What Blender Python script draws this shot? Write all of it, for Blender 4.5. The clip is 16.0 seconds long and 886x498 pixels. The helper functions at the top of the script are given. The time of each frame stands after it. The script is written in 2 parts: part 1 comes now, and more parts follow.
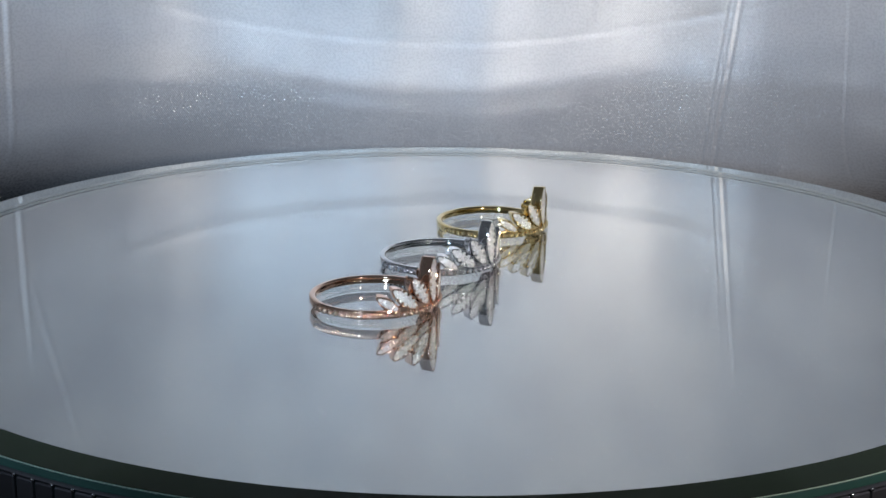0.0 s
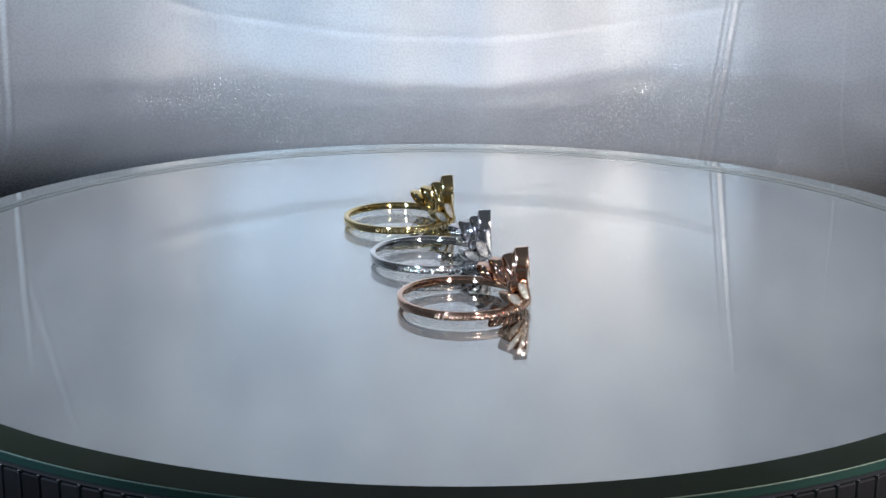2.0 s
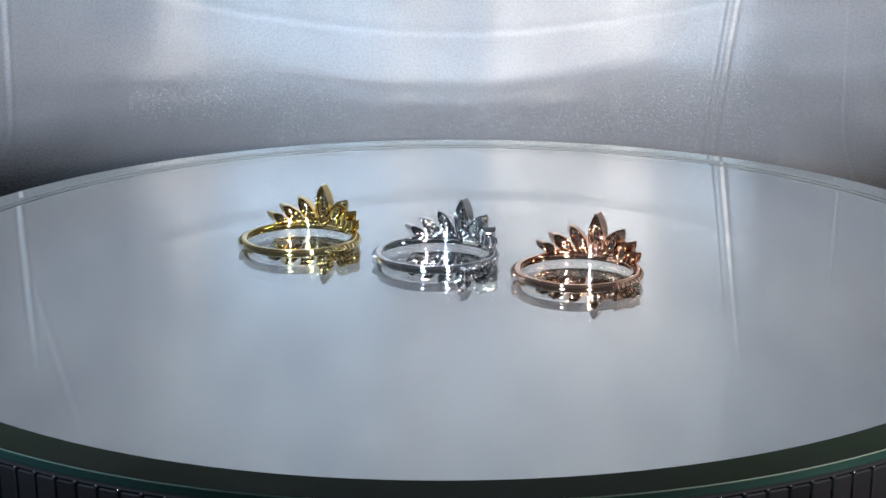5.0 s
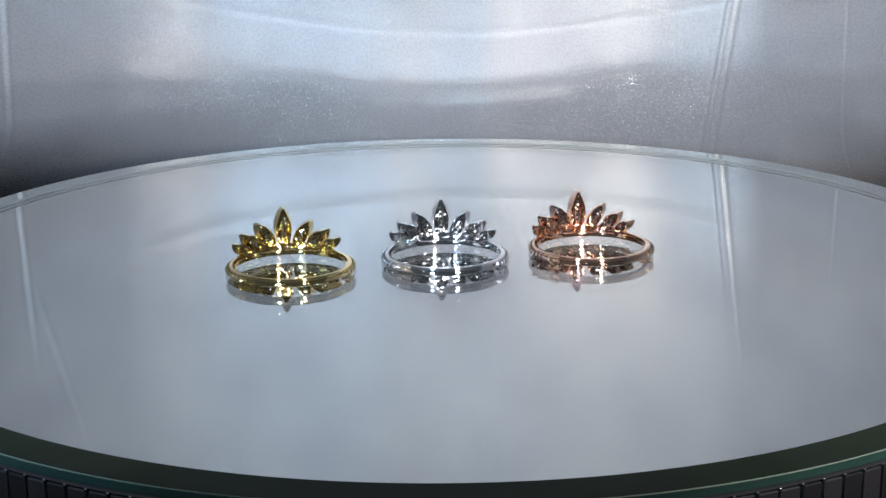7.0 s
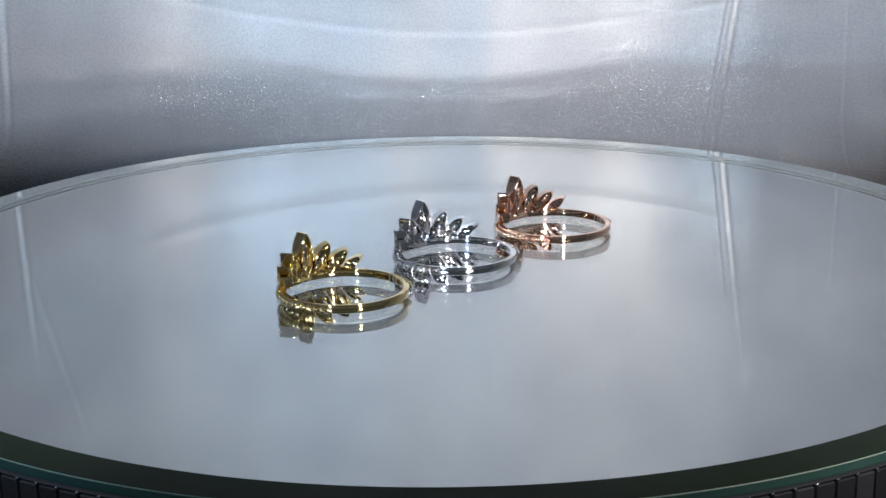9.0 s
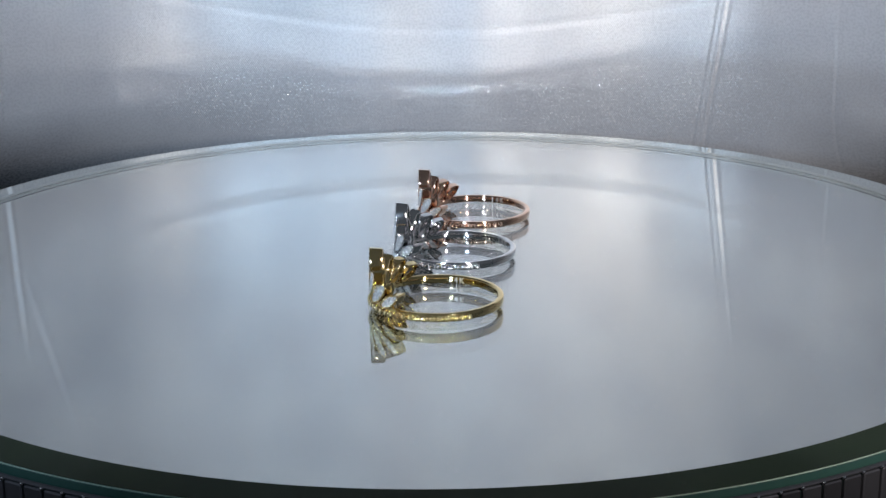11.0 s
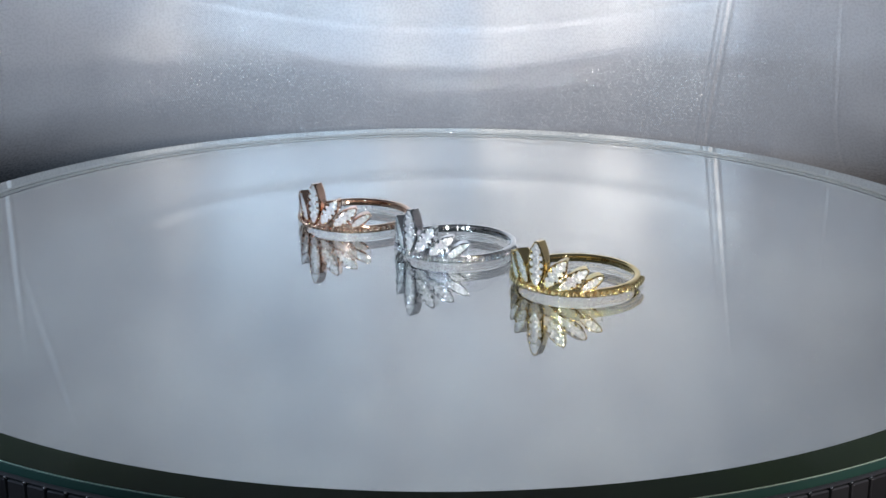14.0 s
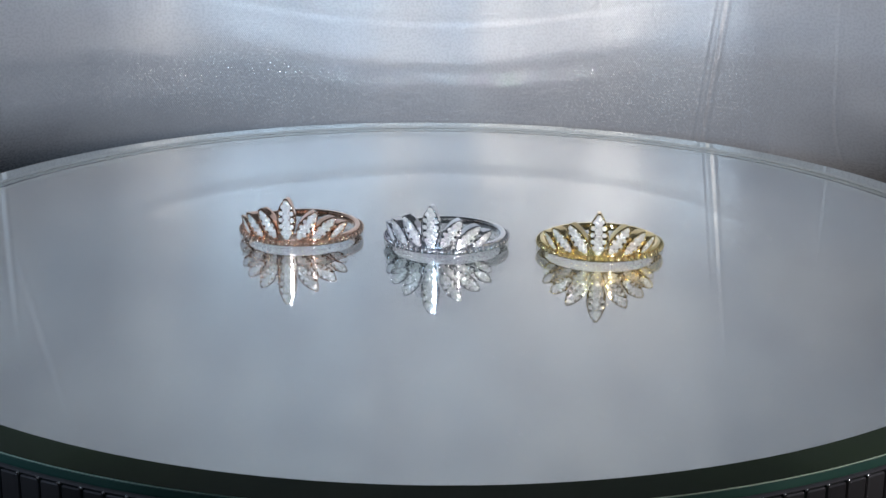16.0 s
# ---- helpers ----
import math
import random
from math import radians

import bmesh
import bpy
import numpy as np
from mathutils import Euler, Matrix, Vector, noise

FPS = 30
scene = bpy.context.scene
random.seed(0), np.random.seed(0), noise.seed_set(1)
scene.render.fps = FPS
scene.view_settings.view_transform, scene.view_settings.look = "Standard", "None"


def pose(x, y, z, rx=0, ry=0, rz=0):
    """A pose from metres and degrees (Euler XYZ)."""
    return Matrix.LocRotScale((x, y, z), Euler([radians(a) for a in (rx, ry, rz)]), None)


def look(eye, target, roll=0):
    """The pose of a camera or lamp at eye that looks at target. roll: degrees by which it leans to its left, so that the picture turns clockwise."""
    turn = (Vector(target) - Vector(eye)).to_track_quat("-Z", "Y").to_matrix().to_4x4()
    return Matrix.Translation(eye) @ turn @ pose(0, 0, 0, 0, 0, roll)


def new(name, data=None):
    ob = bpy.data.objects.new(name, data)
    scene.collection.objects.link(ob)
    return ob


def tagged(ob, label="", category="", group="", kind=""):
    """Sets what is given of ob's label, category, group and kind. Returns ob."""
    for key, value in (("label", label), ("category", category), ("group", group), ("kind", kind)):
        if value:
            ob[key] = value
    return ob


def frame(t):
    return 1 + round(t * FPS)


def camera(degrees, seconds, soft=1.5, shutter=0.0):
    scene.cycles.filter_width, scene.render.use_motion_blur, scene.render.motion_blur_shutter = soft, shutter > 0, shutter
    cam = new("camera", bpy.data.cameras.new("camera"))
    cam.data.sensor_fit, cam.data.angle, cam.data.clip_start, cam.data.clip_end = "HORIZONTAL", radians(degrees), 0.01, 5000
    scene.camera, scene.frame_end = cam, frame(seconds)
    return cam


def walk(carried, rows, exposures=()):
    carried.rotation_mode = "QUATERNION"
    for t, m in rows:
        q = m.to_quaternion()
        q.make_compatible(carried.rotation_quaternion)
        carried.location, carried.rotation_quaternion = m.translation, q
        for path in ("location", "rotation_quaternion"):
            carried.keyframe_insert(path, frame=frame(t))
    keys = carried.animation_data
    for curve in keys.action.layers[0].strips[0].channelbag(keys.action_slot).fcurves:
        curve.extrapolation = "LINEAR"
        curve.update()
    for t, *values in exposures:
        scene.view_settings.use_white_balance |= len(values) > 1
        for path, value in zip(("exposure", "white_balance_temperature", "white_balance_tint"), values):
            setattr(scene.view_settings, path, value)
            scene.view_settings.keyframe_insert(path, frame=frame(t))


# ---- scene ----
# A round mirror on a motor turntable inside a curved satin backdrop, with three tiara rings.
cam = camera(32.0, 16.0)
walk(cam, [
    (0, pose(-0.00273, -0.24340, 0.07051, 74.396, 0.112, -0.218)),
    (0.5, pose(-0.00235, -0.24344, 0.07055, 74.331, 0.125, -0.152)),
    (1, pose(-0.00198, -0.24347, 0.07058, 74.266, 0.136, -0.122)),
    (1.5, pose(-0.00164, -0.24350, 0.07060, 74.233, 0.146, -0.098)),
    (2, pose(-0.00132, -0.24352, 0.07062, 74.169, 0.154, -0.076)),
    (2.5, pose(-0.00102, -0.24353, 0.07064, 74.146, 0.160, -0.058)),
    (3, pose(-0.00074, -0.24353, 0.07065, 74.064, 0.166, 0.051)),
    (3.5, pose(-0.00048, -0.24352, 0.07066, 74.004, 0.169, 0.158)),
    (4, pose(-0.00024, -0.24351, 0.07066, 73.939, 0.172, 0.197)),
    (6.5, pose(0.00064, -0.24333, 0.07060, 74.067, 0.162, 0.209)),
    (7, pose(0.00075, -0.24327, 0.07057, 74.003, 0.155, 0.256)),
    (7.5, pose(0.00084, -0.24320, 0.07054, 73.913, 0.147, 0.237)),
    (8, pose(0.00091, -0.24313, 0.07050, 73.848, 0.138, 0.374)),
    (8.5, pose(0.00096, -0.24305, 0.07046, 73.992, 0.127, 0.346)),
    (9, pose(0.00099, -0.24296, 0.07041, 74.016, 0.115, 0.281)),
    (11.5, pose(0.00081, -0.24239, 0.07011, 73.944, 0.032, -0.061)),
    (12, pose(0.00071, -0.24225, 0.07003, 74.035, 0.011, 0.044)),
    (12.5, pose(0.00060, -0.24211, 0.06995, 73.992, -0.012, 0.107)),
    (13, pose(0.00046, -0.24196, 0.06987, 73.969, -0.036, 0.085)),
    (13.5, pose(0.00029, -0.24180, 0.06978, 73.910, -0.061, 0.020)),
    (14, pose(0.00011, -0.24163, 0.06969, 73.946, -0.088, -0.090)),
    (14.5, pose(-0.00009, -0.24146, 0.06959, 73.957, -0.116, -0.314)),
    (15, pose(-0.00032, -0.24128, 0.06948, 73.951, -0.146, -0.426)),
    (15.5, pose(-0.00056, -0.24109, 0.06937, 73.861, -0.177, -0.351)),
    (16, pose(-0.00083, -0.24089, 0.06926, 73.769, -0.210, -0.310)),
], exposures=[(0, -0.03), (0.5, 0.08), (2, 0.14), (15.5, 0.14), (16, -0.03)])

# ---- world and lamps ----
world = bpy.data.worlds.new("dim_room")
scene.world = world
world.use_nodes = True
world.node_tree.nodes["Background"].inputs["Color"].default_value = (0.75, 0.85, 1.0, 1)
world.node_tree.nodes["Background"].inputs["Strength"].default_value = 0.065
# the mirror throws the lamps' light up onto the cloth, so that light is followed sharply
scene.cycles.blur_glossy = 0.0
scene.cycles.caustics_reflective = True
scene.cycles.caustics_refractive = True
scene.cycles.sample_clamp_indirect = 0.0
scene.cycles.use_guiding = True


def desk_lamp(name, eye, target, power, size, colour):
    data = bpy.data.lights.new(name, "AREA")
    data.shape, data.size, data.size_y, data.energy, data.color = "ELLIPSE", size, size * 2.4, power, colour
    data.spread = radians(80)
    ob = new(name, data)
    ob.matrix_world = look(eye, target)
    return ob


LAMP_L = (-0.070, -0.160, 0.062)
LAMP_R = (0.074, -0.176, 0.062)
desk_lamp("lamp_light", LAMP_L, (-0.032, 0.06, 0.056), 0.043, 0.013, (0.555, 0.76, 1.0))
desk_lamp("lamp_light", LAMP_R, (0.048, 0.06, 0.056), 0.052, 0.013, (1.0, 0.94, 0.905))

# ---- materials ----


def material(name, colour=(0.8, 0.8, 0.8), rough=0.5, metal=0.0, **more):
    m = bpy.data.materials.new(name)
    m.use_nodes = True
    b = m.node_tree.nodes["Principled BSDF"]
    b.inputs["Base Color"].default_value = (*colour, 1)
    b.inputs["Roughness"].default_value = rough
    b.inputs["Metallic"].default_value = metal
    for k, v in more.items():
        b.inputs[k.replace("_", " ")].default_value = v
    return m, m.node_tree.nodes, m.node_tree.links, b


def maths(n, l, op, a, b=None):
    k = n.new("ShaderNodeMath")
    k.operation = op
    for i, v in enumerate((a, b)):
        if v is None:
            continue
        if isinstance(v, (int, float)):
            k.inputs[i].default_value = v
        else:
            l.new(v, k.inputs[i])
    return k.outputs[0]


def noise_node(n, l, vec, scale, detail=3.0):
    k = n.new("ShaderNodeTexNoise")
    k.inputs["Scale"].default_value = scale
    k.inputs["Detail"].default_value = detail
    if vec is not None:
        l.new(vec, k.inputs["Vector"])
    return k.outputs["Fac"]


def ramp(n, l, fac, stops):
    k = n.new("ShaderNodeValToRGB")
    e = k.color_ramp.elements
    e[0].position, e[0].color = stops[0][0], (*stops[0][1], 1)
    e[1].position, e[1].color = stops[-1][0], (*stops[-1][1], 1)
    for p, c in stops[1:-1]:
        x = e.new(p)
        x.color = (*c, 1)
    l.new(fac, k.inputs[0])
    return k.outputs[0]


def bump(n, l, b, height, strength, distance):
    k = n.new("ShaderNodeBump")
    k.inputs["Strength"].default_value = strength
    k.inputs["Distance"].default_value = distance
    l.new(height, k.inputs["Height"])
    l.new(k.outputs[0], b.inputs["Normal"])


def metal_material(name, colour, rough):
    m, n, l, b = material(name, colour, rough, 1.0)
    co = n.new("ShaderNodeTexCoord").outputs["Object"]
    big = noise_node(n, l, co, 900.0)
    fine = noise_node(n, l, co, 6000.0)
    l.new(maths(n, l, "ADD", rough * 0.6, maths(n, l, "MULTIPLY", big, rough * 0.8)), b.inputs["Roughness"])
    bump(n, l, b, fine, 0.10, 0.00002)
    return m


YELLOW = metal_material("yellow_gold", (0.98, 0.78, 0.40), 0.08)
ROSE = metal_material("rose_gold", (0.96, 0.66, 0.50), 0.08)
WHITE = metal_material("white_gold", (0.90, 0.90, 0.90), 0.08)
YELLOW_BEAD = metal_material("yellow_gold_milgrain", (0.98, 0.79, 0.43), 0.20)
ROSE_BEAD = metal_material("rose_gold_milgrain", (0.96, 0.68, 0.53), 0.20)
WHITE_BEAD = metal_material("white_gold_milgrain", (0.88, 0.88, 0.89), 0.20)


def tilted(n, l, cell, amount):
    """The surface normal, leaning at random from cell to cell."""
    white = n.new("ShaderNodeTexWhiteNoise")
    white.noise_dimensions = "3D"
    l.new(cell, white.inputs["Vector"])
    lean = n.new("ShaderNodeVectorMath")
    lean.operation = "MULTIPLY_ADD"
    l.new(white.outputs["Color"], lean.inputs[0])
    lean.inputs[1].default_value = (amount,) * 3
    lean.inputs[2].default_value = (-amount / 2,) * 3
    add = n.new("ShaderNodeVectorMath")
    add.operation = "ADD"
    l.new(n.new("ShaderNodeNewGeometry").outputs["Normal"], add.inputs[0])
    l.new(lean.outputs[0], add.inputs[1])
    unit = n.new("ShaderNodeVectorMath")
    unit.operation = "NORMALIZE"
    l.new(add.outputs[0], unit.inputs[0])
    return unit.outputs[0]


def cut_stone():
    m, n, l, b = material("cut_stone", (0.97, 0.95, 0.93), 0.13, 0.10, IOR=2.4)
    co = n.new("ShaderNodeTexCoord").outputs["Object"]
    shift = n.new("ShaderNodeVectorMath")
    shift.operation = "ADD"
    l.new(co, shift.inputs[0])
    l.new(maths(n, l, "MULTIPLY", n.new("ShaderNodeObjectInfo").outputs["Random"], 40.0), shift.inputs[1])
    facets = n.new("ShaderNodeTexVoronoi")
    facets.inputs["Scale"].default_value = 3.0
    l.new(shift.outputs[0], facets.inputs["Vector"])
    l.new(tilted(n, l, facets.outputs["Color"], 1.35), b.inputs["Normal"])
    return m


STONE = cut_stone()


def satin():
    m, n, l, b = material("white_satin", (0.72, 0.73, 0.76), 0.42)
    uv = n.new("ShaderNodeUVMap").outputs["UV"]
    sep = n.new("ShaderNodeSeparateXYZ")
    l.new(uv, sep.inputs[0])
    u, v = sep.outputs[0], sep.outputs[1]
    warp = maths(n, l, "SINE", maths(n, l, "MULTIPLY", u, 2 * math.pi / 0.00042))
    weft = maths(n, l, "SINE", maths(n, l, "MULTIPLY", v, 2 * math.pi / 0.00068))
    weave = maths(n, l, "MULTIPLY", warp, weft)
    uneven = noise_node(n, l, uv, 1500.0, 2.0)
    height = maths(n, l, "MULTIPLY", weave, maths(n, l, "POWER", maths(n, l, "MULTIPLY", uneven, 1.6), 2.0))
    bump(n, l, b, height, 1.0, 0.000012)
    # raised floats in a staggered lattice, each a small dome that catches the lamps
    vy = maths(n, l, "DIVIDE", v, 0.00030)
    row = maths(n, l, "FLOOR", vy)
    ux = maths(n, l, "ADD", maths(n, l, "DIVIDE", u, 0.00040), maths(n, l, "MULTIPLY", maths(n, l, "FLOORED_MODULO", row, 2.0), 0.5))
    col = maths(n, l, "FLOOR", ux)
    cell = n.new("ShaderNodeCombineXYZ")
    l.new(col, cell.inputs[0])
    l.new(row, cell.inputs[1])
    dome = n.new("ShaderNodeVectorMath")
    dome.operation = "MULTIPLY_ADD"
    side = n.new("ShaderNodeVectorMath")
    side.operation = "CROSS_PRODUCT"
    side.inputs[0].default_value = (0, 0, 1)
    l.new(n.new("ShaderNodeNewGeometry").outputs["Normal"], side.inputs[1])
    across = maths(n, l, "SUBTRACT", maths(n, l, "SUBTRACT", ux, col), 0.5)
    upward = n.new("ShaderNodeCombineXYZ")
    l.new(maths(n, l, "MULTIPLY", maths(n, l, "SUBTRACT", maths(n, l, "SUBTRACT", vy, row), 0.5), 0.30), upward.inputs[2])
    l.new(side.outputs[0], dome.inputs[0])
    l.new(maths(n, l, "MULTIPLY", across, -0.36), dome.inputs[1])
    l.new(upward.outputs[0], dome.inputs[2])
    float_normal = n.new("ShaderNodeVectorMath")
    float_normal.operation = "ADD"
    l.new(tilted(n, l, cell.outputs[0], 0.54), float_normal.inputs[0])
    l.new(dome.outputs[0], float_normal.inputs[1])
    level = n.new("ShaderNodeVectorMath")
    level.operation = "NORMALIZE"
    l.new(float_normal.outputs[0], level.inputs[0])
    l.new(level.outputs[0], b.inputs["Coat Normal"])
    b.inputs["Coat Weight"].default_value = 0.70
    b.inputs["Coat Roughness"].default_value = 0.22
    b.inputs["Coat IOR"].default_value = 1.7
    cloudy = noise_node(n, l, uv, 60.0)
    thread = maths(n, l, "ADD", maths(n, l, "MULTIPLY", cloudy, 0.5), maths(n, l, "MULTIPLY", weave, 0.035))
    l.new(ramp(n, l, thread, ((0.1, (0.60, 0.61, 0.66)), (0.45, (0.78, 0.79, 0.82)))), b.inputs["Base Color"])
    glossy = noise_node(n, l, uv, 1800.0, 2.0)
    l.new(maths(n, l, "ADD", 0.10, maths(n, l, "MULTIPLY", glossy, 0.36)), b.inputs["Roughness"])
    b.inputs["Specular IOR Level"].default_value = 1.0
    return m


SATIN = satin()


def mottled(name, low, high, scale, rough):
    m, n, l, b = material(name, low, rough)
    co = n.new("ShaderNodeTexCoord").outputs["Object"]
    l.new(ramp(n, l, noise_node(n, l, co, scale, 6.0), ((0.3, low), (0.7, high))), b.inputs["Base Color"])
    return m


def bevel_material():
    """The unsilvered rim: dark green glass body, glossier the flatter it is seen."""
    m, n, l, b = material("polished_green_bevel", (0.012, 0.022, 0.008), 0.3, 0.0)
    b.inputs["Specular IOR Level"].default_value = 0.15
    co = n.new("ShaderNodeTexCoord").outputs["Object"]
    l.new(ramp(n, l, noise_node(n, l, co, 45.0), ((0.3, (0.010, 0.024, 0.006)), (0.7, (0.020, 0.044, 0.010)))), b.inputs["Base Color"])
    shine = n.new("ShaderNodeBsdfGlossy")
    shine.inputs["Color"].default_value = (0.90, 0.94, 0.92, 1)
    shine.inputs["Roughness"].default_value = 0.04
    facing = n.new("ShaderNodeLayerWeight").outputs["Facing"]
    gloss = ramp(n, l, facing, ((0.60, (0.02, 0.02, 0.02)), (0.72, (0.25, 0.25, 0.25)), (0.80, (1, 1, 1))))
    mix = n.new("ShaderNodeMixShader")
    l.new(gloss, mix.inputs[0])
    l.new(b.outputs[0], mix.inputs[1])
    l.new(shine.outputs[0], mix.inputs[2])
    l.new(mix.outputs[0], n["Material Output"].inputs["Surface"])
    return m


BEVELLED = bevel_material()
FROSTED = material("ground_glass_edge", (0.62, 0.86, 0.62), 0.45, 0.0, IOR=1.5, Transmission_Weight=1.0)[0]
GROUND = mottled("ground_glass_wall", (0.66, 0.71, 0.70), (0.74, 0.78, 0.77), 120.0, 0.7)
GLASS = material("clear_glass", (1, 1, 1), 0.0, 0.0, IOR=1.5, Transmission_Weight=1.0)[0]
SILVERING = material("green_tinted_silvering", (0.79, 0.825, 0.80), 0.0, 1.0)[0]


def backing_material():
    m, n, l, b = material("teal_backing", (0.10, 0.20, 0.18), 0.35)
    co = n.new("ShaderNodeTexCoord").outputs["Object"]
    l.new(ramp(n, l, noise_node(n, l, co, 60.0), ((0.3, (0.040, 0.105, 0.088)), (0.7, (0.060, 0.140, 0.118)))), b.inputs["Base Color"])
    return m


BACKING = backing_material()


def tile_material():
    m, n, l, b = material("dark_chrome_tile", (0.30, 0.30, 0.33), 0.38, 0.85)
    info = n.new("ShaderNodeObjectInfo").outputs["Random"]
    l.new(ramp(n, l, info, ((0.0, (0.17, 0.165, 0.185)), (1.0, (0.30, 0.29, 0.32)))), b.inputs["Base Color"])
    co = n.new("ShaderNodeTexCoord").outputs["Object"]
    bump(n, l, b, noise_node(n, l, co, 1500.0), 0.2, 0.0001)
    return m


TILE = tile_material()
CHROME = material("chrome", (0.8, 0.8, 0.82), 0.15, 1.0)[0]
DARK = material("black_plastic", (0.02, 0.02, 0.022), 0.5)[0]


TABLETOP = mottled("dark_wood", (0.05, 0.035, 0.025), (0.09, 0.06, 0.04), 30.0, 0.4)
ROOM_PAINT = mottled("grey_wall_paint", (0.16, 0.16, 0.17), (0.20, 0.20, 0.21), 4.0, 0.8)

# ---- mesh tools ----


def finish(bm, name, mat, smooth=40):
    me = bpy.data.meshes.new(name)
    bm.to_mesh(me)
    bm.free()
    me.materials.append(mat)
    if smooth:
        for p in me.polygons:
            p.use_smooth = True
        me.set_sharp_from_angle(angle=radians(smooth))
    return me


def part(name, bm, mat, parent, label="", smooth=40):
    me = bm if isinstance(bm, bpy.types.Mesh) else finish(bm, name, mat, smooth)
    ob = new(name, me)
    ob.parent = parent
    if label:
        tagged(ob, label)
    return ob


def lathe(profile, steps, closed=True, a0=0.0, a1=360.0):
    """Turn a profile of (r, z) about the z axis."""
    bm = bmesh.new()
    full = abs(a1 - a0) >= 359.9
    count = steps if full else steps + 1
    cols = []
    for i in range(count):
        a = radians(a0 + (a1 - a0) * i / steps)
        cols.append([bm.verts.new((r * math.cos(a), r * math.sin(a), z)) for r, z in profile])
    m = len(profile)
    for i in range(steps):
        p, q = cols[i], cols[(i + 1) % count]
        for j in range(m if closed else m - 1):
            bm.faces.new((p[j], q[j], q[(j + 1) % m], p[(j + 1) % m]))
    if closed and not full:
        bm.faces.new(list(reversed(cols[0])))
        bm.faces.new(cols[-1])
    bmesh.ops.recalc_face_normals(bm, faces=bm.faces)
    return bm


def disc(r, z0, z1, bevel, steps):
    """A solid round plate with chamfered rims."""
    prof = [(r - bevel, z1), (r, z1 - bevel), (r, z0 + bevel), (r - bevel, z0)]
    bm = bmesh.new()
    cols = []
    for i in range(steps):
        a = 2 * math.pi * i / steps
        cols.append([bm.verts.new((q * math.cos(a), q * math.sin(a), z)) for q, z in prof])
    for i in range(steps):
        p, q = cols[i], cols[(i + 1) % steps]
        for j in range(3):
            bm.faces.new((p[j], p[j + 1], q[j + 1], q[j]))
    bm.faces.new([c[0] for c in cols])
    bm.faces.new([c[3] for c in reversed(cols)])
    bmesh.ops.recalc_face_normals(bm, faces=bm.faces)
    return bm


def box(x0, x1, y0, y1, z0, z1):
    bm = bmesh.new()
    bmesh.ops.create_cube(bm, size=1, matrix=Matrix.LocRotScale(((x0 + x1) / 2, (y0 + y1) / 2, (z0 + z1) / 2), None, (x1 - x0, y1 - y0, z1 - z0)))
    return bm


# ---- room and table ----
def structure(name, bm, mat, label, category):
    return tagged(new(name, finish(bm, name, mat, 0)), label, category, kind="structure")


FLOOR_Z = -0.79
structure("floor", box(-2, 2, -2.2, 1.6, FLOOR_Z - 0.1, FLOOR_Z), ROOM_PAINT, "plain dark grey floor of a dim room", "floor")

TABLE_Z = -0.040


def build_table():
    top = new("table")
    top.location = (0, 0, FLOOR_Z)
    tagged(top, "dark wooden table under the turntable and backdrop", "table")
    h = TABLE_Z - FLOOR_Z
    slab = box(-0.7, 0.7, -0.65, 0.45, h - 0.03, h)
    bmesh.ops.bevel(slab, geom=slab.edges[:], offset=0.004, segments=2, affect="EDGES")
    part("tabletop", slab, TABLETOP, top)
    for x in (-0.64, 0.64):
        for y in (-0.59, 0.39):
            part("leg", box(x - 0.03, x + 0.03, y - 0.03, y + 0.03, 0, h - 0.03), TABLETOP, top)


build_table()

# ---- satin backdrop ----
CLOTH_R = 0.1245


def crease(az, z, a0, lean, width, depth, z0, z1, fade=0.012):
    """A thin pressed fold that runs up the cloth, leaning by degrees per metre."""
    d = (az - a0 - lean * z) / width
    s = 1 / (1 + math.exp(-(z - z0) / fade)) / (1 + math.exp((z - z1) / fade))
    return depth * s * (math.exp(-d * d) - 0.7 * math.exp(-(d - 1.5) ** 2))


def cloth_radius(az, z):
    k = min(1.0, max(0.0, (abs(az - 91) - 4) / 30))
    r = CLOTH_R + 0.0155 * k * k * (3 - 2 * k)
    r += 0.0014 * noise.noise((az * 0.05, z * 12.0, 3.1)) + 0.0005 * noise.noise((az * 0.13, z * 26.0, 8.7))
    r += crease(az, z, 62.0, -52.0, 0.20, 0.00024, -0.05, 0.045)
    r += crease(az, z, 62.9, -52.0, 0.15, -0.00015, -0.05, 0.040)
    r += crease(az, z, 49.5, 10.0, 0.18, 0.00013, -0.05, 0.035)
    r += crease(az, z, 134.7, -14.0, 0.28, -0.0004, 0.0, 0.045, 0.004)
    r += crease(az, z, 137.0, -100.0, 0.28, -0.00025, 0.035, 0.07, 0.004)
    # bright arc of light across the middle, put into the shape as a dent
    off_arc = z - 0.0190 - 0.0000098 * (az - 89) ** 2
    r += 0.00015 * math.exp(-(off_arc / 0.0012) ** 2) * (1 / (1 + math.exp((abs(az - 89) - 32) / 2)))
    side = max(0.0, abs(az - 92) - 40) / 60
    low = max(0.0, 0.003 - z)
    flare = 4.0 + 48.0 * min(1.0, max(0.0, (az - 108) / 28)) + 45.0 * min(1.0, max(0.0, (56 - az) / 14))
    r += side * side * 0.02 + min(0.06, low * low * flare)
    return r


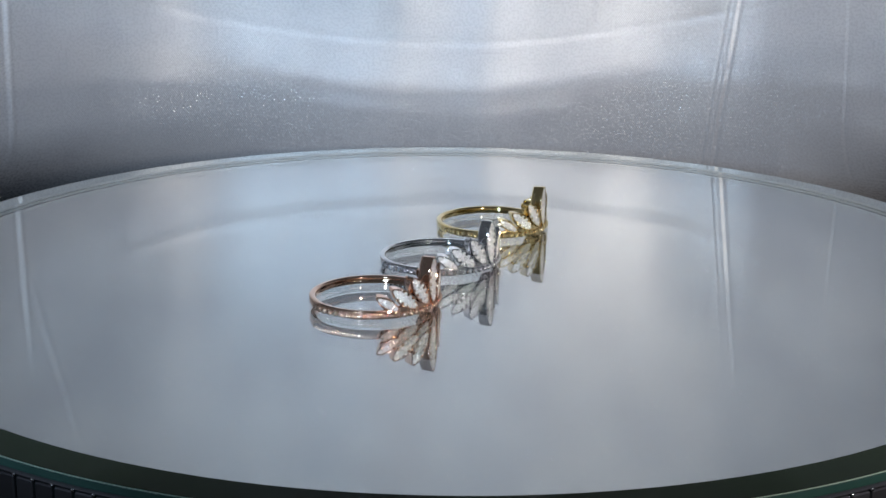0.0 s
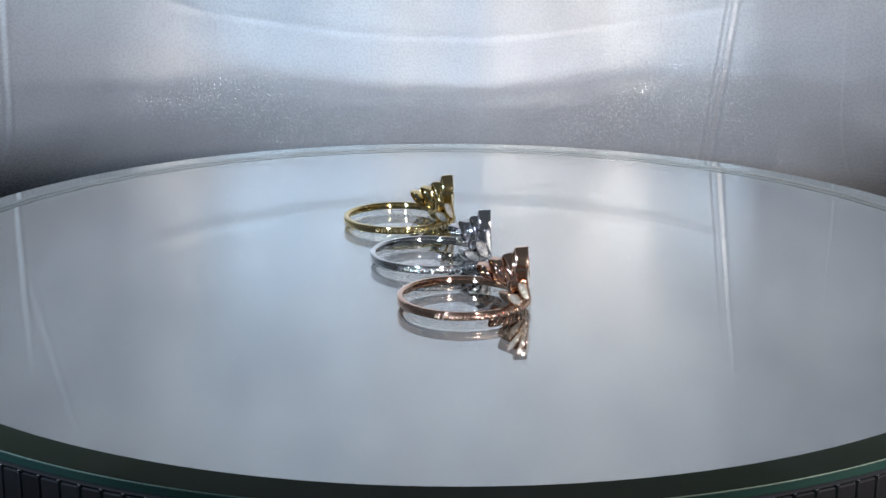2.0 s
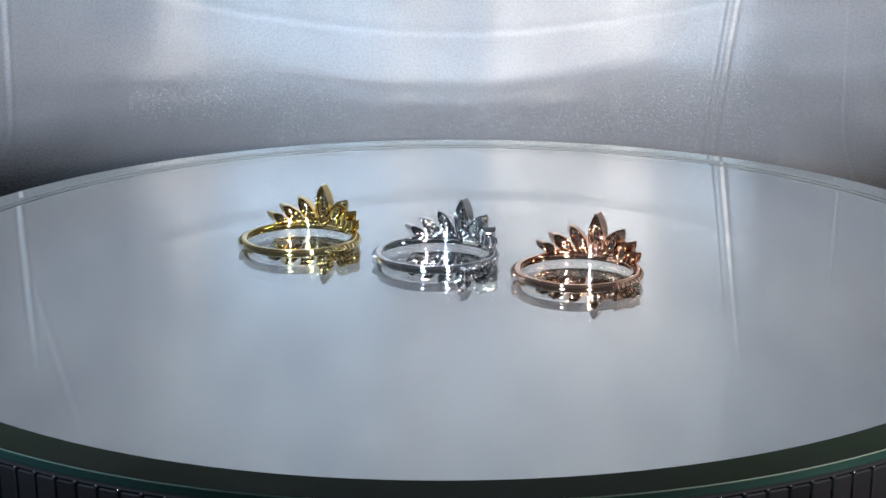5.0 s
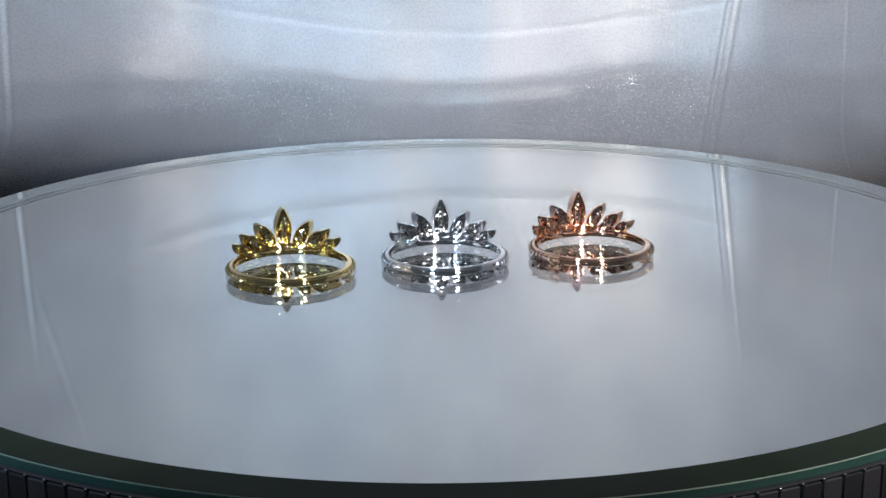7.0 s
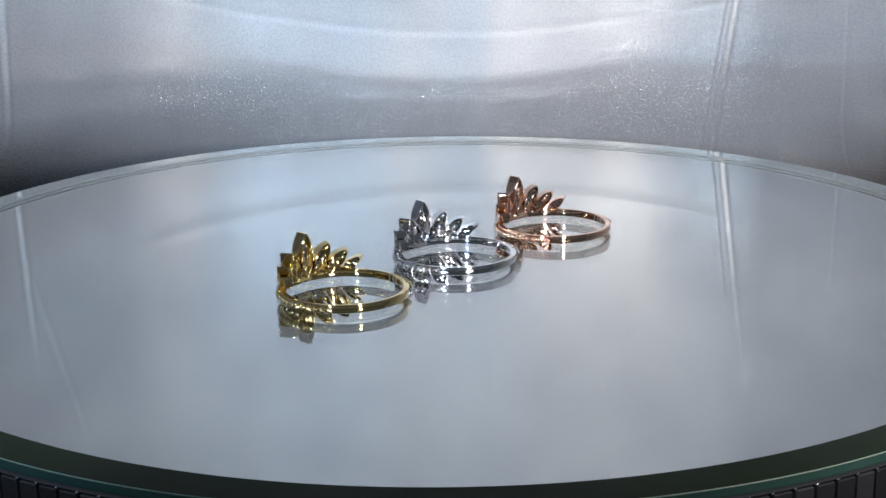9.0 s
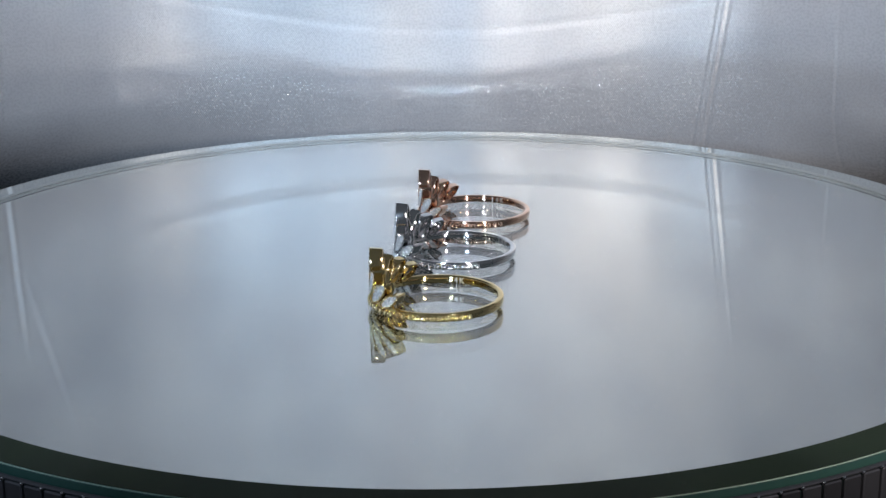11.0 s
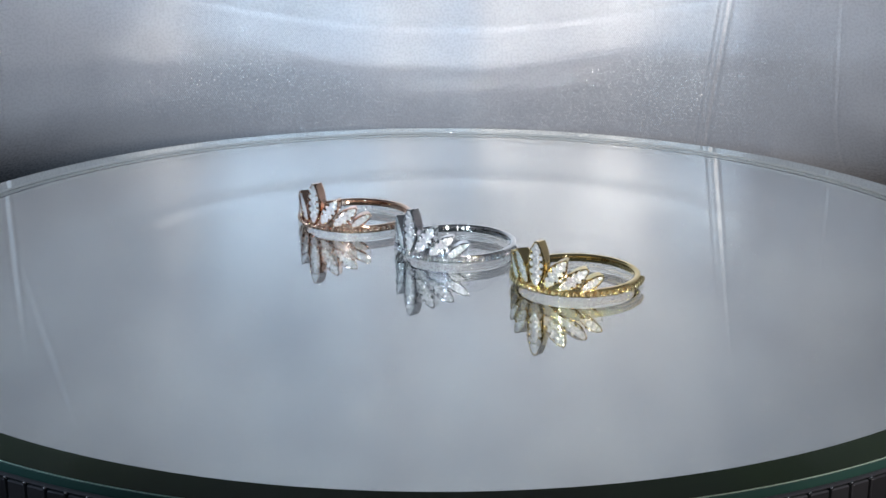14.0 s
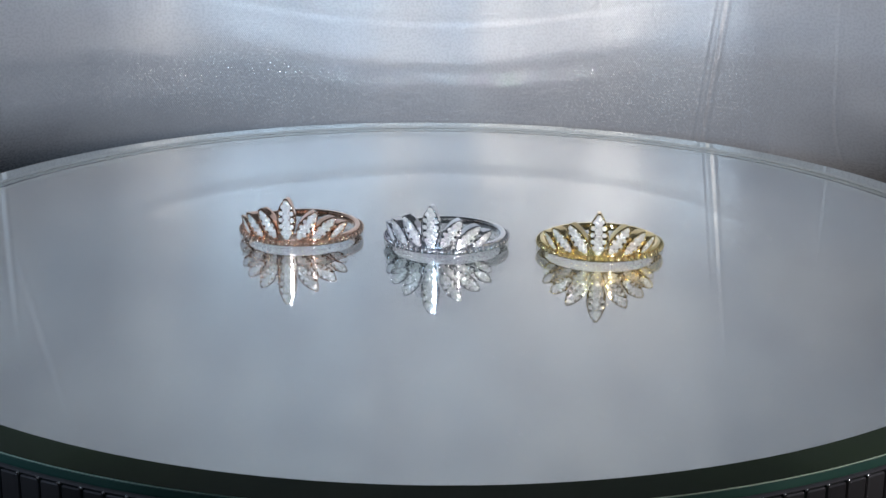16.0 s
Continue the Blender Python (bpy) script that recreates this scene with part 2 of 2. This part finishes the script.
def build_backdrop():
    bm = bmesh.new()
    layer = bm.loops.layers.uv.new("UVMap")
    azs = [-20 + 2.0 * i for i in range(29)] + [38 + 0.16 * i for i in range(676)] + [146.5 + 2.0 * i for i in range(30)]
    zs = [TABLE_Z + 0.0015 + 0.0013 * j for j in range(22)] + [-0.0095 + 0.0004 * j for j in range(125)] + [0.0412 + 0.0016 * j for j in range(41)]
    na = len(azs) - 1
    grid = []
    for az in azs:
        a = radians(az)
        col = []
        for z in zs:
            r = cloth_radius(az, z)
            col.append((bm.verts.new((r * math.cos(a), r * math.sin(a), z)), (a * CLOTH_R, z)))
        grid.append(col)
    for i in range(na):
        for j in range(len(zs) - 1):
            q = (grid[i][j], grid[i][j + 1], grid[i + 1][j + 1], grid[i + 1][j])
            f = bm.faces.new([c[0] for c in q])
            for lp, c in zip(f.loops, q):
                lp[layer].uv = c[1]
    ob = new("satin_backdrop", finish(bm, "satin_backdrop", SATIN, 80))
    mod = ob.modifiers.new("thickness", "SOLIDIFY")
    mod.thickness, mod.offset = 0.0004, -1
    return tagged(ob, "creased white satin cloth curved round behind the turntable", "backdrop cloth")


build_backdrop()

# ---- turntable ----
FLAT_R, DISC_R = 0.0904, 0.0953
GLASS_T, BEVEL = 0.0031, 0.00026


PLATTER_TOP, PLATTER_LOW = -0.0012, -0.0180


def build_base():
    base = new("motor_stand")
    base.location = (0, 0, TABLE_Z)
    tagged(base, "low black plastic motor base under the turning platter", "motor stand")
    part("housing", disc(0.080, 0.0, 0.018, 0.002, 120), DARK, base)
    part("spindle", disc(0.020, 0.018, PLATTER_LOW - TABLE_Z - 0.0002, 0.0004, 48), CHROME, base)


def build_platter():
    plat = new("turntable_platter")
    tagged(plat, "dark chrome turning platter with a rim of narrow tiles", "turntable")
    top, low = PLATTER_TOP, PLATTER_LOW
    part("housing", disc(0.0952, low, -GLASS_T - 0.0002, 0.0008, 160), DARK, plat)
    part("lip", lathe([(0.0958, top - 0.0003), (0.0963, top - 0.0003), (0.0964, top - 0.00015), (0.0963, top - 0.00005), (0.0958, top)], 220), TILE, plat, "thin chrome lip")
    n = 210
    tile = bmesh.new()
    w = 2 * math.pi * 0.0964 / n
    bmesh.ops.create_cube(tile, size=1, matrix=Matrix.LocRotScale((0.0960, 0, (top + low) / 2 - 0.0002), None, (0.0008, w * 0.86, top - low - 0.0006)))
    bmesh.ops.bevel(tile, geom=tile.edges[:], offset=0.00016, segments=1, affect="EDGES")
    tile_mesh = finish(tile, "tile", TILE, 30)
    stud = bmesh.new()
    bmesh.ops.create_icosphere(stud, subdivisions=2, radius=0.00024)
    stud_mesh = finish(stud, "stud", CHROME, 60)
    for i in range(n):
        a = 2 * math.pi * (i - 0.37) / n
        t = part("tile", tile_mesh, TILE, plat)
        t.matrix_basis = Matrix.Rotation(a, 4, "Z")
        b = a + math.pi / n
        s = part("stud", stud_mesh, CHROME, plat)
        s.location = (0.0964 * math.cos(b), 0.0964 * math.sin(b), top - 0.0003)
    return plat


def build_mirror():
    plate = new("mirror_plate")
    tagged(plate, "round glass mirror with a green polished edge on the turntable", "mirror")
    prof = [(0.0, 0.0), (FLAT_R, 0.0), (DISC_R, -BEVEL), (DISC_R, -GLASS_T), (0.0, -GLASS_T)]
    bm = lathe(prof, 420, closed=False)
    bmesh.ops.remove_doubles(bm, verts=bm.verts, dist=1e-7)
    bmesh.ops.recalc_face_normals(bm, faces=bm.faces)
    glass = part("glass", bm, GLASS, plate, "clear glass plate with a bevelled dark green edge", 1)
    glass.visible_shadow = False
    glass.data.materials.append(FROSTED)
    glass.data.materials.append(BEVELLED)
    for f in glass.data.polygons:
        up = abs(f.normal.z)
        far_out = math.hypot(f.center.x, f.center.y) > FLAT_R
        f.material_index = 1 if up < 0.5 else 2 if far_out else 0
    part("silvering", disc(FLAT_R + 0.0010, -GLASS_T - 0.00012, -GLASS_T - 0.00002, 0.00002, 360), SILVERING, plate, "mirror silvering", 20)
    wall = [(FLAT_R + 0.0003, -0.0003), (FLAT_R + 0.0003, -GLASS_T + 0.0002), (FLAT_R + 0.0008, -GLASS_T + 0.0002), (FLAT_R + 0.0008, -0.0003)]
    part("ground_wall", lathe(wall, 360), GROUND, plate, "pale ground glass inside the rim", 20)
    band = [(DISC_R + 0.0001, -BEVEL - 0.0001), (DISC_R + 0.0001, -GLASS_T - 0.0002), (DISC_R + 0.0003, -GLASS_T - 0.0002), (DISC_R + 0.0003, -BEVEL - 0.0001)]
    part("edge_band", lathe(band, 360), BACKING, plate, "teal polished rim of the glass", 20)
    return plate


build_base()
PLATTER = build_platter()
MIRROR = build_mirror()

# ---- rings ----
MM = 0.001
BAND_R, BAND_IN, BAND_H = 9.75, 8.75, 1.30
FACE_R = 9.55


def wrap(u, v, w):
    """A place on the crown: u along the band, v up, w outward, in millimetres."""
    a = u / FACE_R
    r = FACE_R + w
    return (r * math.cos(a) * MM, r * math.sin(a) * MM, v * MM)


def band_mesh():
    prof = [(BAND_IN, 0.30), (BAND_IN + 0.10, 0.10), (BAND_IN + 0.30, 0.0), (BAND_R - 0.30, 0.0), (BAND_R - 0.08, 0.12), (BAND_R, 0.35),
            (BAND_R, BAND_H - 0.35), (BAND_R - 0.08, BAND_H - 0.12), (BAND_R - 0.30, BAND_H), (BAND_IN + 0.30, BAND_H), (BAND_IN + 0.10, BAND_H - 0.10), (BAND_IN, BAND_H - 0.30)]
    return lathe([(r * MM, z * MM) for r, z in prof], 180)


# base (u, v), tip (u, v), full width, stones
PETALS = [((0.0, 0.8), (0.0, 8.2), 3.1, 6),
          ((1.5, 1.1), (4.9, 5.9), 2.5, 5), ((-1.5, 1.1), (-4.9, 5.9), 2.5, 5),
          ((3.8, 1.1), (8.1, 4.6), 2.3, 5), ((-3.8, 1.1), (-8.1, 4.6), 2.3, 5),
          ((6.8, 1.1), (10.4, 3.5), 1.7, 4), ((-6.8, 1.1), (-10.4, 3.5), 1.7, 4)]


def leaf_outline(base, tip, width, steps=9, grow=0.0):
    """A pointed oval from base to tip, as (u, v)."""
    (u0, v0), (u1, v1) = base, tip
    du, dv = u1 - u0, v1 - v0
    ln = math.hypot(du, dv)
    eu, ev = du / ln, dv / ln
    pts = []
    for side in (1, -1):
        for i in range(steps):
            s = 0.025 + 0.95 * i / (steps - 1)
            s = s if side == 1 else 1 - s
            h = (width / 2 + grow) * math.sin(math.pi * s) ** 0.72
            k = s * (ln + 2 * grow) - grow
            pts.append((u0 + eu * k - ev * h * side, v0 + ev * k + eu * h * side))
    return pts


def petal_mesh(base, tip, width):
    """A deep pointed cup: rim in front, sunk bed for the stones, open hollow behind."""
    bm = bmesh.new()
    loops = []
    deep = width / 2.6
    for grow, w in ((-0.95, -0.82), (-0.80, -0.86), (-0.66, -0.98), (-0.54, -1.18), (-0.45, -1.40), (-0.38, -1.52), (-0.30, -1.58), (-0.20, -1.58), (-0.10, -1.50), (-0.04, -1.30), (-0.02, -0.90), (0.0, 0.10), (0.0, 0.30), (-0.07, 0.42), (-0.18, 0.42), (-0.26, 0.24)):
        loops.append([bm.verts.new(wrap(u, v, w)) for u, v in leaf_outline(base, tip, width, 9, grow * deep)])
    n = len(loops[0])
    for a, b in zip(loops, loops[1:]):
        for i in range(n):
            bm.faces.new((a[i], a[(i + 1) % n], b[(i + 1) % n], b[i]))
    bm.faces.new(loops[0])
    bm.faces.new(list(reversed(loops[-1])))
    bmesh.ops.triangulate(bm, faces=[f for f in bm.faces if len(f.verts) > 4])
    bmesh.ops.recalc_face_normals(bm, faces=bm.faces)
    return bm


def stone_mesh():
    """A small round brilliant, flat table up +z."""
    bm = bmesh.new()
    n = 8
    table = [bm.verts.new((0.55 * math.cos(2 * math.pi * i / n), 0.55 * math.sin(2 * math.pi * i / n), 0.34)) for i in range(n)]
    mid = [bm.verts.new((0.84 * math.cos(2 * math.pi * (i + 0.5) / n), 0.84 * math.sin(2 * math.pi * (i + 0.5) / n), 0.20)) for i in range(n)]
    girdle = [bm.verts.new((math.cos(2 * math.pi * i / n), math.sin(2 * math.pi * i / n), 0.0)) for i in range(n)]
    tip = bm.verts.new((0, 0, -0.6))
    bm.faces.new(table)
    for i in range(n):
        j = (i + 1) % n
        bm.faces.new((table[i], mid[i], table[j]))
        bm.faces.new((table[i], girdle[i], mid[i]))
        bm.faces.new((table[j], mid[i], girdle[j]))
        bm.faces.new((mid[i], girdle[i], girdle[j]))
        bm.faces.new((girdle[i], tip, girdle[j]))
    bmesh.ops.recalc_face_normals(bm, faces=bm.faces)
    return bm


def ball_mesh(r, sub=2):
    bm = bmesh.new()
    bmesh.ops.create_icosphere(bm, subdivisions=sub, radius=r * MM)
    return bm


def face_pose(u, v, w, size=1.0, spin=0.0):
    """Turns +z of a small piece outward at that place on the crown."""
    a = u / FACE_R
    turn = Matrix.Rotation(a, 4, "Z") @ Matrix.Rotation(radians(90), 4, "Y") @ Matrix.Rotation(spin, 4, "Z")
    return Matrix.Translation(wrap(u, v, w)) @ turn @ Matrix.Diagonal((size, size, size, 1))


def gallery_mesh():
    """The low wall that joins the petals to the band."""
    bm = bmesh.new()
    cols = []
    for i in range(61):
        u = -9.6 + 19.2 * i / 60
        top = 1.25 + 0.9 * max(0.0, 1 - (u / 9.6) ** 2)
        cols.append([bm.verts.new(wrap(u, v, w)) for v, w in ((0.8, -0.60), (top, -0.60), (top + 0.08, -0.3), (top, 0.05), (1.0, 0.16), (0.8, 0.16))])
    for p, q in zip(cols, cols[1:]):
        for j in range(6):
            bm.faces.new((p[j], q[j], q[(j + 1) % 6], p[(j + 1) % 6]))
    bm.faces.new(cols[0])
    bm.faces.new(list(reversed(cols[-1])))
    bmesh.ops.recalc_face_normals(bm, faces=bm.faces)
    return bm


def stamp_meshes(mat):
    """The hallmark 14K as thin raised letters for the inside of the band."""
    out = []
    for ch in "14K":
        cu = bpy.data.curves.new("letter", "FONT")
        cu.body, cu.size, cu.extrude, cu.align_x, cu.align_y = ch, 1.25 * MM, 0.02 * MM, "CENTER", "CENTER"
        tmp = bpy.data.objects.new("letter", cu)
        me = bpy.data.meshes.new_from_object(tmp)
        bpy.data.objects.remove(tmp)
        me.materials.clear()
        me.materials.append(mat)
        out.append(me)
    return out


# solid black disc, its colour stands for the shade inside a drilled hole
HOLE_SHADE = finish(disc(0.24 * MM, -0.1 * MM, 0.02 * MM, 0.01 * MM, 10), "hole_shade", DARK, 30)
STONE_BM = finish(stone_mesh(), "stone", STONE, 0)
HALLMARK = material("bright_laser_mark", (0.85, 0.83, 0.78), 0.45, 1.0)[0]
LETTERS = stamp_meshes(HALLMARK)


def build_ring(metal, satin_metal, stamp, label):
    ring = new("tiara_ring")
    tagged(ring, label, "ring", "tiara rings on the mirror")
    part("band", band_mesh(), metal, ring)
    part("gallery", gallery_mesh(), satin_metal, ring)
    bead = finish(ball_mesh(0.47), "bead", satin_metal, 60)
    for i in range(-20, 21):
        a = radians(i * 6.15)
        b = part("bead", bead, metal, ring)
        b.location = ((BAND_R + 0.17) * math.cos(a) * MM, (BAND_R + 0.17) * math.sin(a) * MM, 0.62 * MM)
    grain = finish(ball_mesh(0.15, 1), "grain", satin_metal, 60)
    prong = finish(ball_mesh(0.11, 1), "prong", satin_metal, 60)
    for base, tip, width, count in PETALS:
        petal = part("petal", petal_mesh(base, tip, width), metal, ring, "pointed leaf-shaped setting filled with small stones")
        du, dv = tip[0] - base[0], tip[1] - base[1]
        ln = math.hypot(du, dv)
        for k in range(count):
            s = (k + 0.9) / (count + 0.8)
            r = min(0.34 * width * math.sin(math.pi * s) ** 0.7, 0.62 * math.hypot(du, dv) / (count + 0.8))
            for off in (-0.29, 0.29) if k < count - 1 else ():
                q = (k + 1.4) / (count + 0.8)
                sp = off * width * math.sin(math.pi * q) ** 0.7
                sd = part("stone", STONE_BM, STONE, petal)
                sd.matrix_basis = face_pose(base[0] + du * q - dv / ln * sp, base[1] + dv * q + du / ln * sp, 0.31, 0.125 * width * MM, k * 1.3)
            st = part("stone", STONE_BM, STONE, petal)
            st.matrix_basis = face_pose(base[0] + du * s, base[1] + dv * s, 0.30, r * MM, k * 0.7)
        for k in range(max(1, count - 1)):
            s = (k + 1.0) / count
            h = part("hole_shade", HOLE_SHADE, DARK, petal, "small black disc for the shade of a hole behind a stone")
            h.matrix_basis = face_pose(base[0] + du * (0.22 + 0.6 * s), base[1] + dv * (0.22 + 0.6 * s), -0.78, 1.0)
        for k in range(count + 1):
            s = (k + 0.4) / (count + 0.8)
            half = 0.30 * width * math.sin(math.pi * s) ** 0.7
            for off in (-half, half):
                p = part("prong", prong, metal, petal)
                p.location = wrap(base[0] + du * s - dv / ln * off, base[1] + dv * s + du / ln * off, 0.34)
        rim = leaf_outline(base, tip, width, 13, -0.16)
        for u, v in rim:
            g = part("grain", grain, metal, petal)
            g.location = wrap(u, v, 0.44)
    for k, me in enumerate(LETTERS):
        a = radians(stamp - (k - 1) * 6.0)
        turn = Matrix.Rotation(a, 4, "Z") @ Matrix(((0, 0, -1, 0), (1, 0, 0, 0), (0, 1, 0, 0), (0, 0, 0, 1)))
        t = part("letter", me, HALLMARK, ring, "laser-marked hallmark character")
        t.matrix_basis = Matrix.Translation(((BAND_IN - 0.01) * math.cos(a) * MM, (BAND_IN - 0.01) * math.sin(a) * MM, BAND_H / 2 * MM)) @ turn @ Matrix.Diagonal((-1, 1, -1, 1))
    return ring


RINGS = [
    (build_ring(ROSE, ROSE_BEAD, -110, "rose gold tiara ring with white stones, lying on a round mirror"), 20.40, 12.36, 129.1),
    (build_ring(WHITE, WHITE_BEAD, -136, "white gold tiara ring with white stones, lying on a round mirror"), 1.48, -3.06, 123.1),
    (build_ring(YELLOW, YELLOW_BEAD, -102, "yellow gold tiara ring with white stones, lying on a round mirror"), -17.47, -19.40, 131.1),
]

# ---- turning ----
SPEED, START = 17.7541, -152.834
TILT = pose(0, 0, 0, -0.1143, -0.5246, 0)
CENTRE = pose(0.00013, 0.0, 0)


def motions():
    """The mirror turns steadily and carries the rings."""
    times = [0.5 * i for i in range(33)]
    spin = [(t, pose(0, 0, 0, 0, 0, START + SPEED * t) @ TILT) for t in times]
    walk(MIRROR, [(t, m @ CENTRE) for t, m in spin])
    walk(PLATTER, spin)
    for ring, x, y, turn in RINGS:
        walk(ring, [(t, m @ pose(x * MM, y * MM, 0, 0, 0, turn)) for t, m in spin])


motions()
